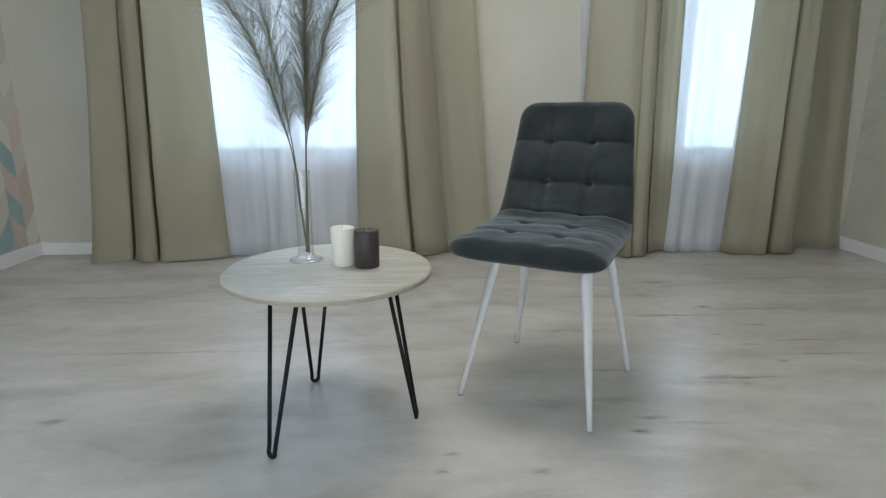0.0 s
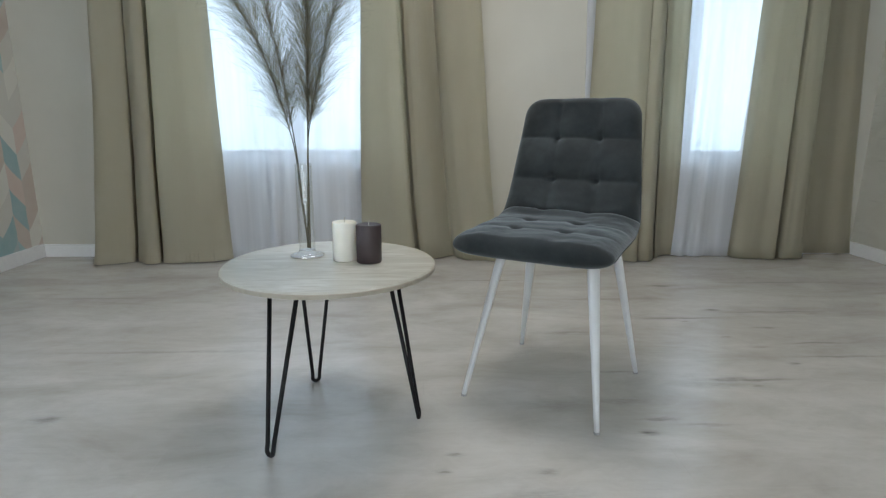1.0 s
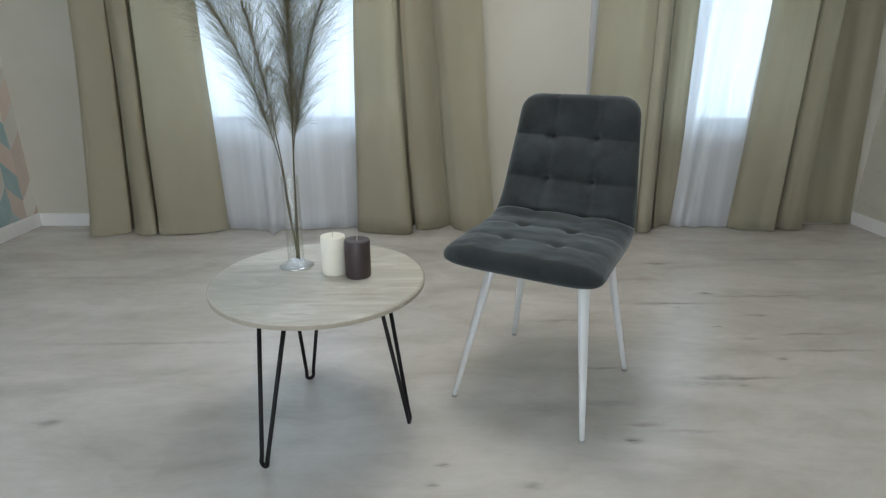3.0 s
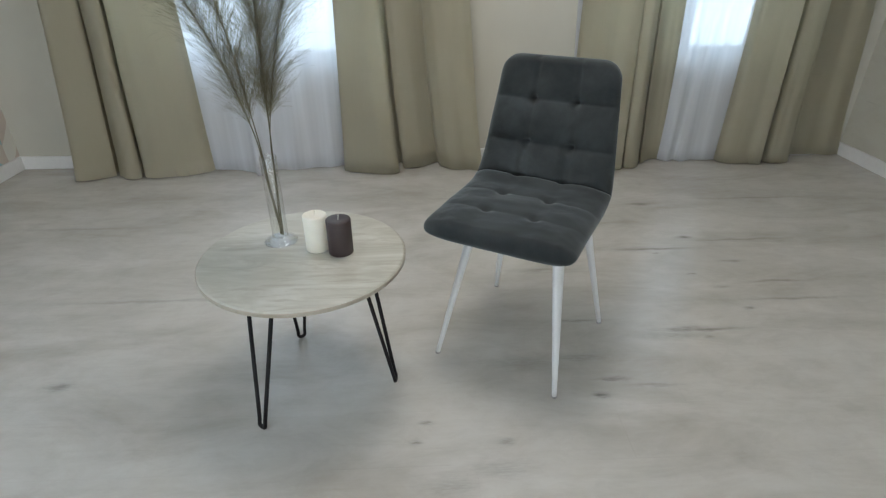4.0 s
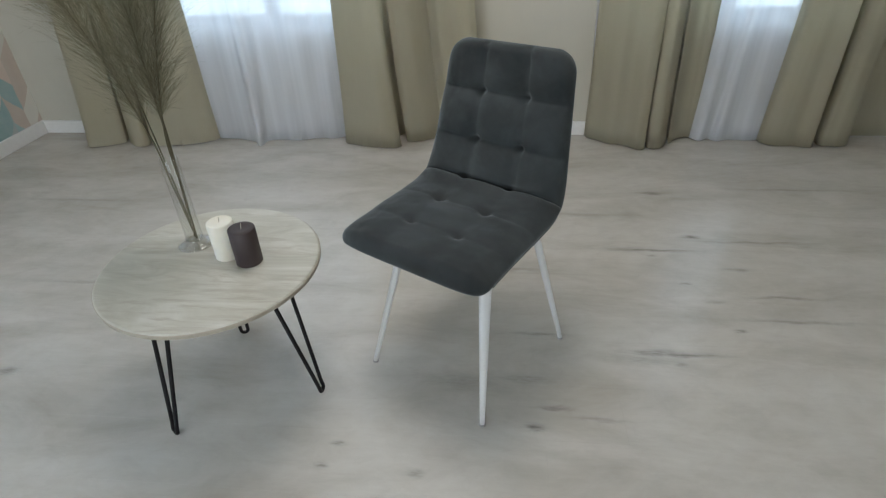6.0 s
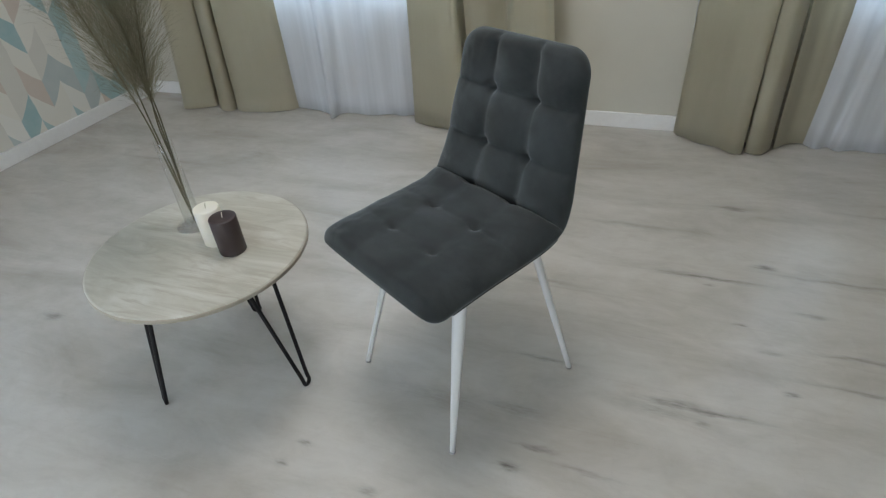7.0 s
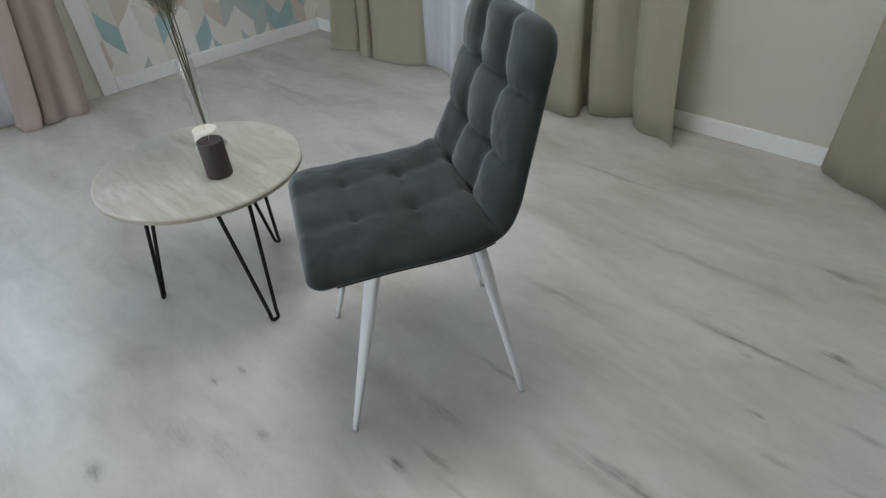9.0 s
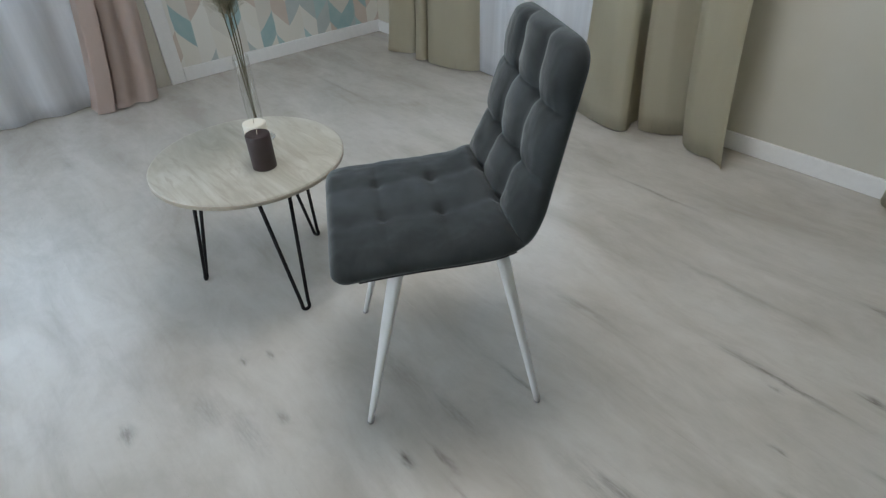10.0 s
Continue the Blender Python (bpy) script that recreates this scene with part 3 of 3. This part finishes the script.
for foot in ((-0.325, 1.398), (0.042, 1.573), (-0.290, 1.807)):
    d = Vector((foot[0] - TX, foot[1] - TY, 0))
    R = d.length
    d.normalize()
    s = Vector((-d.y, d.x, 0))
    zr, rr, top_r, half = 0.0055, 0.011, 0.165, 0.049
    path = [d * top_r + s * half + Vector((0, 0, TZ - 0.02)), d * (R - 0.004) + s * rr + Vector((0, 0, 0.035))]
    for k in range(9):
        a = math.pi * k / 8
        path.append(d * R + s * rr * math.cos(a) + Vector((0, 0, zr + rr - rr * math.sin(a))))
    path += [d * (R - 0.004) - s * rr + Vector((0, 0, 0.035)), d * top_r - s * half + Vector((0, 0, TZ - 0.02))]
    bm = bmesh.new()
    tube(bm, path, 0.0057, 10)
    leg = part("hairpin_leg", bm, M_BLACK, table, smooth=True)
    bm = bmesh.new()
    q = d * (top_r - 0.02)
    m = Matrix.LocRotScale((q.x, q.y, TZ - 0.0195), Euler((0, 0, math.atan2(d.y, d.x))), (0.06, 0.115, 0.004))
    bmesh.ops.create_cube(bm, size=1.0, matrix=m)
    part("mounting_plate", bm, M_BLACK, leg)

# ---- candles ----
def candle(x, y, r, h, wax, label, seed):
    root = tagged(new("pillar_candle"), label, "candle")
    root.location = (x, y, TZ)
    bm = bmesh.new()
    lathe(bm, [(0, 0.0), (r - 0.002, 0.0), (r, 0.002), (r, h - 0.003), (r - 0.001, h - 0.001), (r - 0.003, h), (r * 0.55, h - 0.001), (0.004, h - 0.003), (0, h - 0.003)], 40)
    for v in bm.verts:
        k = 1 + 0.012 * noise.noise((v.co.x * 60, v.co.y * 60, v.co.z * 20 + seed))
        v.co.x *= k
        v.co.y *= k
    part("wax", bm, wax, root, smooth=True)
    bm = bmesh.new()
    tube(bm, [(0, 0, h - 0.004), (0.0008, 0, h + 0.005), (0.002, 0.001, h + 0.012)], 0.0011, 6)
    part("wick", bm, M_WICK, root)


candle(-0.155, 1.628, 0.0325, 0.105, M_WAXW, "ivory pillar candle on the wooden table", 3)
candle(-0.088, 1.604, 0.0335, 0.102, M_WAXD, "dark brown pillar candle with a pale wick", 9)

# ---- vase with pampas grass ----
VX, VY = -0.268, 1.678
vase = tagged(new("vase"), "slim clear glass cylinder vase on a disc foot", "vase")
vase.location = (VX, VY, TZ)
bm = bmesh.new()
H = 0.255
lathe(bm, [(0.0215, 0.017), (0.0225, 0.020), (0.0225, H - 0.002), (0.0217, H), (0.0207, H - 0.002), (0.0205, 0.024), (0.0195, 0.017)], 48)
part("glass_body", bm, M_GLASS, vase, smooth=True)
bm = bmesh.new()
lathe(bm, [(0, 0.0005), (0.044, 0.0005), (0.047, 0.002), (0.0465, 0.0040), (0.032, 0.0065), (0.0235, 0.010), (0.0225, 0.0165), (0.012, 0.0155), (0, 0.015)], 48)
part("disc_foot", bm, M_THICK, vase, "thick clear glass foot", True)


def pampas(neck, tip, width, seed):
    """One dry plume: a long stem from the vase and a feather of fine drooping fibres."""
    rnd = random.Random(seed)
    root = tagged(new("pampas_stem"), "dry beige pampas plume standing in the glass vase", "dried grass", "pampas in the vase")
    foot = Vector((rnd.uniform(0.0, 0.010), rnd.uniform(-0.006, 0.006), 0.022))
    root.location = (VX, VY, TZ)
    o = Vector((VX, VY, TZ))
    neck, tip = Vector(neck) - o, Vector(tip) - o
    bend = (tip - neck) * 0.5 + neck + Vector((-(tip - neck).x * 0.12, 0, 0.02))
    line = [Vector(p) for p in spline([foot, (foot + neck) * 0.5 + Vector((0, 0, 0.004)), neck, bend, tip], 40)]
    bm = bmesh.new()
    tube(bm, line, [0.0026 - 0.0020 * i / 39 for i in range(40)], 6)
    part("stem", bm, M_STEM, root, smooth=True)
    verts, faces = [], []

    def ribbon(pts, w):
        side = Vector((rnd.uniform(-1, 1), rnd.uniform(-1, 1), rnd.uniform(-0.4, 0.4))).normalized()
        base = len(verts)
        for i, p in enumerate(pts):
            ww = w * (1 - 0.75 * i / (len(pts) - 1))
            verts.append(p + side * ww)
            verts.append(p - side * ww)
        for i in range(len(pts) - 1):
            k = base + 2 * i
            faces.append((k, k + 1, k + 3, k + 2))
    axis = line[20:]
    for n in range(1500):
        f = rnd.random() ** 0.85
        u = f * (len(axis) - 1.001)
        i = int(u)
        p = axis[i].lerp(axis[i + 1], u - i)
        d = (axis[i + 1] - axis[i]).normalized()
        side = d.orthogonal().normalized()
        side.rotate(Matrix.Rotation(rnd.uniform(0, 2 * math.pi), 3, d))
        reach = width * (0.35 + 0.9 * math.sin(math.pi * min(1, 0.16 + 0.78 * f))) * rnd.uniform(0.55, 1.15)
        rise = rnd.uniform(1.3, 2.6)
        droop = rnd.uniform(0.0, 0.35)
        pts = []
        for k in range(6):
            s = k / 5
            pts.append(p + side * reach * s ** 0.9 + d * reach * rise * (s - 0.25 * s * s) - Vector((0, 0, droop * reach * s * s)))
        ribbon(pts, 0.00036)
        for b in range(3):
            s = rnd.uniform(0.25, 1.0)
            k = min(4, int(s * 5))
            q = pts[k].lerp(pts[k + 1], s * 5 - k)
            dd = (pts[k + 1] - pts[k]).normalized()
            off = Vector((rnd.gauss(0, 1), rnd.gauss(0, 1), rnd.gauss(0, 0.7))) * 0.26 + dd
            ln = rnd.uniform(0.018, 0.045)
            ribbon([q, q + off.normalized() * ln * 0.5, q + off.normalized() * ln - Vector((0, 0, ln * 0.12))], 0.00030)
    me = bpy.data.meshes.new("plume")
    me.from_pydata([tuple(v) for v in verts], [], faces)
    me.materials.append(M_PLUME)
    ob = new("plume", me)
    ob.parent = root
    tagged(ob, "soft feathery plume of fine fibres", kind="stuff")


pampas((-0.294, 1.674, 0.779), (-0.500, 1.679, 1.234), 0.066, 11)
pampas((-0.291, 1.684, 0.789), (-0.440, 1.759, 1.344), 0.062, 12)
pampas((-0.249, 1.674, 0.789), (-0.205, 1.639, 1.364), 0.062, 13)
pampas((-0.244, 1.669, 0.799), (-0.070, 1.689, 1.294), 0.066, 14)
pampas((-0.252, 1.684, 0.799), (-0.190, 1.619, 1.384), 0.060, 15)

# ---- upholstered chair ----
chair = tagged(new("dining_chair"), "dark grey tufted velour chair on splayed white metal legs", "chair")
chair.matrix_basis = pose(0.4531, 1.7873, 0, 0, 0, -30.3)
HALF = 0.226
LINE = [(-0.238, 0.446), (-0.17, 0.453), (-0.08, 0.458), (0.02, 0.459), (0.09, 0.464), (0.140, 0.486), (0.168, 0.532), (0.188, 0.60), (0.222, 0.72), (0.262, 0.862)]
LINE = [(b * 1.025 - 0.0173 * max(0, (0.05 - b) / 0.29) - 0.0189 * max(0, (z - 0.50) / 0.36),
         0.4797 + (z - 0.45) * 1.019 - 0.0064 * max(0, (z - 0.50) / 0.36)) for b, z in LINE]
fine = spline(LINE, 400)
arc = [0.0]
for a, b in zip(fine, fine[1:]):
    arc.append(arc[-1] + float(np.linalg.norm(b - a)))
TOTAL = arc[-1]
CREASE = 0.405
SEAMS_V = [0.128, 0.258, CREASE, CREASE + 0.132, CREASE + 0.268]
SEAMS_U = [-0.074, 0.074]


def on_line(s):
    s = min(max(s, 0), TOTAL)
    k = int(np.searchsorted(arc, s)) - 1
    k = min(max(k, 0), len(arc) - 2)
    f = (s - arc[k]) / (arc[k + 1] - arc[k])
    p = fine[k] * (1 - f) + fine[k + 1] * f
    k0, k1 = max(k - 6, 0), min(k + 7, len(fine) - 1)
    d = fine[k1] - fine[k0]
    d /= np.linalg.norm(d)
    return p, d


def tuft(u, s):
    """How far the cover sinks: pillows between the seams, a deep pinch at each button."""
    k = 1 - 0.13 * max(0, (s - CREASE) / (TOTAL - CREASE))
    du = min(abs(u - a * k) for a in SEAMS_U)
    dv = min(abs(s - a) for a in SEAMS_V)
    fu = 0.7 + 0.5 * noise.noise((u * 9, s * 9, 7.0))
    sink = 0.0055 * math.exp(-du / 0.022) + 0.0052 * fu * math.exp(-dv / 0.022)
    sink += 0.0018 * math.exp(-(du / 0.004) ** 2) + 0.0010 * math.exp(-(dv / 0.004) ** 2)
    b = min(1.0, max(0.0, (s - CREASE + 0.05) / 0.10))
    b = b * b * (3 - 2 * b)
    sink *= 0.65 + 0.35 * b
    sink += 0.012 * math.exp(-(du * du + dv * dv) / 0.013 ** 2)
    if abs(s - CREASE) < 0.06:
        sink += 0.003 * math.exp(-abs(s - CREASE) / 0.018)
    sink *= 1 + 0.9 * math.exp(-((s - CREASE) / 0.10) ** 2)
    sink += b * (0.95 * sink + 0.007 * (math.exp(-du / 0.035) + math.exp(-dv / 0.035)) - 0.004)
    wr = 0.0042 * noise.noise((u * 17, s * 17, 4.0)) + 0.0012 * noise.noise((u * 60, s * 45, 1.0))
    return sink - 0.004 - wr


def shell_ring(s, nu=66, nb=22):
    """One cross-section of the padded shell at arc length s: cover, then rounded edge, then back."""
    p, d = on_line(s)
    nrm = np.array((-d[1], d[0]))
    thick = 0.037 - 0.002 * max(0, (s - CREASE) / (TOTAL - CREASE))
    thick += 0.013 * math.exp(-((s - CREASE) / 0.075) ** 2)
    end = min(s, TOTAL - s)
    R, E = (0.040 if s < CREASE else 0.055), 0.026
    half = HALF - 0.043 * max(0, (s - CREASE) / (TOTAL - CREASE))
    if end < R:
        half -= R - math.sqrt(max(0, R * R - (R - end) ** 2))
    shrink = 1.0
    if end < E:
        shrink = math.sqrt(max(0.0, 1 - ((E - end) / E) ** 2))
    ring = []
    for i in range(nu + 1):
        a = -math.pi / 2 + math.pi * i / nu
        c = math.sin(a)
        u = half * (abs(c) ** 0.62) * (1 if c > 0 else -1)
        e = max(0.0, 1 - abs(u / half) ** 6) ** 0.5
        h = thick * e - (tuft(u, s) if e > 0 else 0) * e
        ring.append((u, *(p + nrm * h * shrink)))
    for i in range(1, nb):
        a = math.pi / 2 - math.pi * i / nb
        c = math.sin(a)
        u = half * (abs(c) ** 0.7) * (1 if c > 0 else -1)
        e = max(0.0, 1 - abs(u / half) ** 6) ** 0.5
        ring.append((u, *(p - nrm * 0.027 * e * shrink)))
    return ring


def shell(name, s0, s1, n, label):
    bm = bmesh.new()
    rings = []
    for k in range(n + 1):
        f = k / n
        s = s0 + (s1 - s0) * f
        if s0 == 0:
            s = s1 * (f ** 1.35)
        elif s1 == TOTAL:
            s = s1 - (s1 - s0) * ((1 - f) ** 1.35)
        rings.append([bm.verts.new(q) for q in shell_ring(min(max(s, 0.0004), TOTAL - 0.0004))])
    m = len(rings[0])
    for a, b in zip(rings, rings[1:]):
        for i in range(m):
            bm.faces.new((a[i], a[(i + 1) % m], b[(i + 1) % m], b[i]))
    bm.faces.new(rings[0])
    bm.faces.new(rings[-1])
    return part(name, bm, M_VELVET, chair, label, True)


seat = shell("seat", 0, CREASE, 84, "tufted grey velour seat")
back = shell("backrest", CREASE, TOTAL, 84, "tufted grey velour backrest")
bm = bmesh.new()
box(bm, -0.165, 0.165, -0.17, 0.09, 0.440, 0.456, 0.004)
part("seat_pan", bm, M_UNDER, chair, "black underside panel")
# dark seam cord along the lower edge of the seat
for sgn in (-1, 1):
    pts = []
    for k in range(30):
        p, d = on_line(0.055 + (CREASE - 0.075) * k / 29)
        nrm = np.array((-d[1], d[0]))
        q = p - nrm * 0.0110
        pts.append((sgn * (HALF - 0.006), q[0], q[1]))
    bm = bmesh.new()
    tube(bm, pts, 0.0030, 6)
    part("piping", bm, M_UNDER, seat, "dark seam cord", True)
under = chair.matrix_basis.inverted() @ pose(0.472, 1.781, 0, 0, 0, -33.5)   # the leg frame is turned a little under the shell
for r, b in ((-0.202, -0.226), (0.206, -0.224), (0.209, 0.210), (-0.214, 0.240)):
    sx, sy = (1 if r > 0 else -1), (1 if b > 0 else -1)
    head = under @ Vector((sx * 0.135, 0.115 * sy, 0.452))
    foot = under @ Vector((r, b, 0.006))
    bm = bmesh.new()
    rings = []
    axis = (foot - head).normalized()
    side = Vector((sx, -sy, 0)).normalized()
    side = (side - axis * side.dot(axis)).normalized()
    other = axis.cross(side)
    for k in range(13):
        f = k / 12
        w = 0.0185 * (1 - f) + 0.0068 * f
        t2 = 0.0115 * (1 - f) + 0.0068 * f
        c = head.lerp(foot, f)
        rings.append([bm.verts.new(c + side * w * math.copysign(abs(math.cos(a)) ** 0.75, math.cos(a)) + other * t2 * math.copysign(abs(math.sin(a)) ** 0.75, math.sin(a)))
                      for a in [2 * math.pi * q / 16 for q in range(16)]])
    for a, b2 in zip(rings, rings[1:]):
        for q in range(16):
            bm.faces.new((a[q], a[(q + 1) % 16], b2[(q + 1) % 16], b2[q]))
    bm.faces.new(rings[0][::-1])
    bm.faces.new(rings[-1])
    leg = part("leg", bm, M_WHITE, chair, "white lacquered tapered leg", True)
    bm = bmesh.new()
    lathe(bm, [(0, 0), (0.0075, 0), (0.0085, 0.001), (0.0085, 0.006), (0, 0.0065)], 16, (foot.x, foot.y, 0.0005))
    part("foot_cap", bm, M_RUBBER, leg)

# ---- floor of laminate boards ----
bm = bmesh.new()
box(bm, X0 - T, X1 + T, Y0 - T, Y1 + T, -0.12, -0.010)
floor = tagged(part("floor", bm, M_SUB), "whitewashed oak laminate floor with knots and grain", "floor", kind="structure")
PW, PL = 0.193, 1.285


def board_mesh(length):
    bm = bmesh.new()
    c, g = 0.00015, 0.00001
    x, y = length / 2 - g, PW / 2 - g
    lo = [bm.verts.new(v) for v in ((-x, -y, -0.0095), (x, -y, -0.0095), (x, y, -0.0095), (-x, y, -0.0095))]
    mid = [bm.verts.new(v) for v in ((-x, -y, -0.0002), (x, -y, -0.0002), (x, y, -0.0002), (-x, y, -0.0002))]
    hi = [bm.verts.new(v) for v in ((-x + c, -y + c, 0), (x - c, -y + c, 0), (x - c, y - c, 0), (-x + c, y - c, 0))]
    for a, b in ((lo, mid), (mid, hi)):
        for i in range(4):
            bm.faces.new((a[i], a[(i + 1) % 4], b[(i + 1) % 4], b[i]))
    bm.faces.new(hi)
    me = bpy.data.meshes.new("floor_board")
    bm.to_mesh(me)
    bm.free()
    me.materials.append(M_FLOOR)
    return me


boards = {}
rows = int(math.ceil((Y1 - Y0) / PW))
rnd = random.Random(4)
for j in range(rows):
    y = Y1 - (j + 0.5) * PW
    x = X0 - rnd.choice((0.0, 0.43, 0.86, 0.21, 0.64))
    while x < X1:
        a, b = max(x, X0 - 0.02), min(x + PL, X1 + 0.02)
        if b - a > 0.03:
            ln = round(b - a, 3)
            if ln not in boards:
                boards[ln] = board_mesh(ln)
            ob = new("floor_board", boards[ln])
            ob.parent = floor
            ob.location = ((a + b) / 2, y, 0)
        x += PL
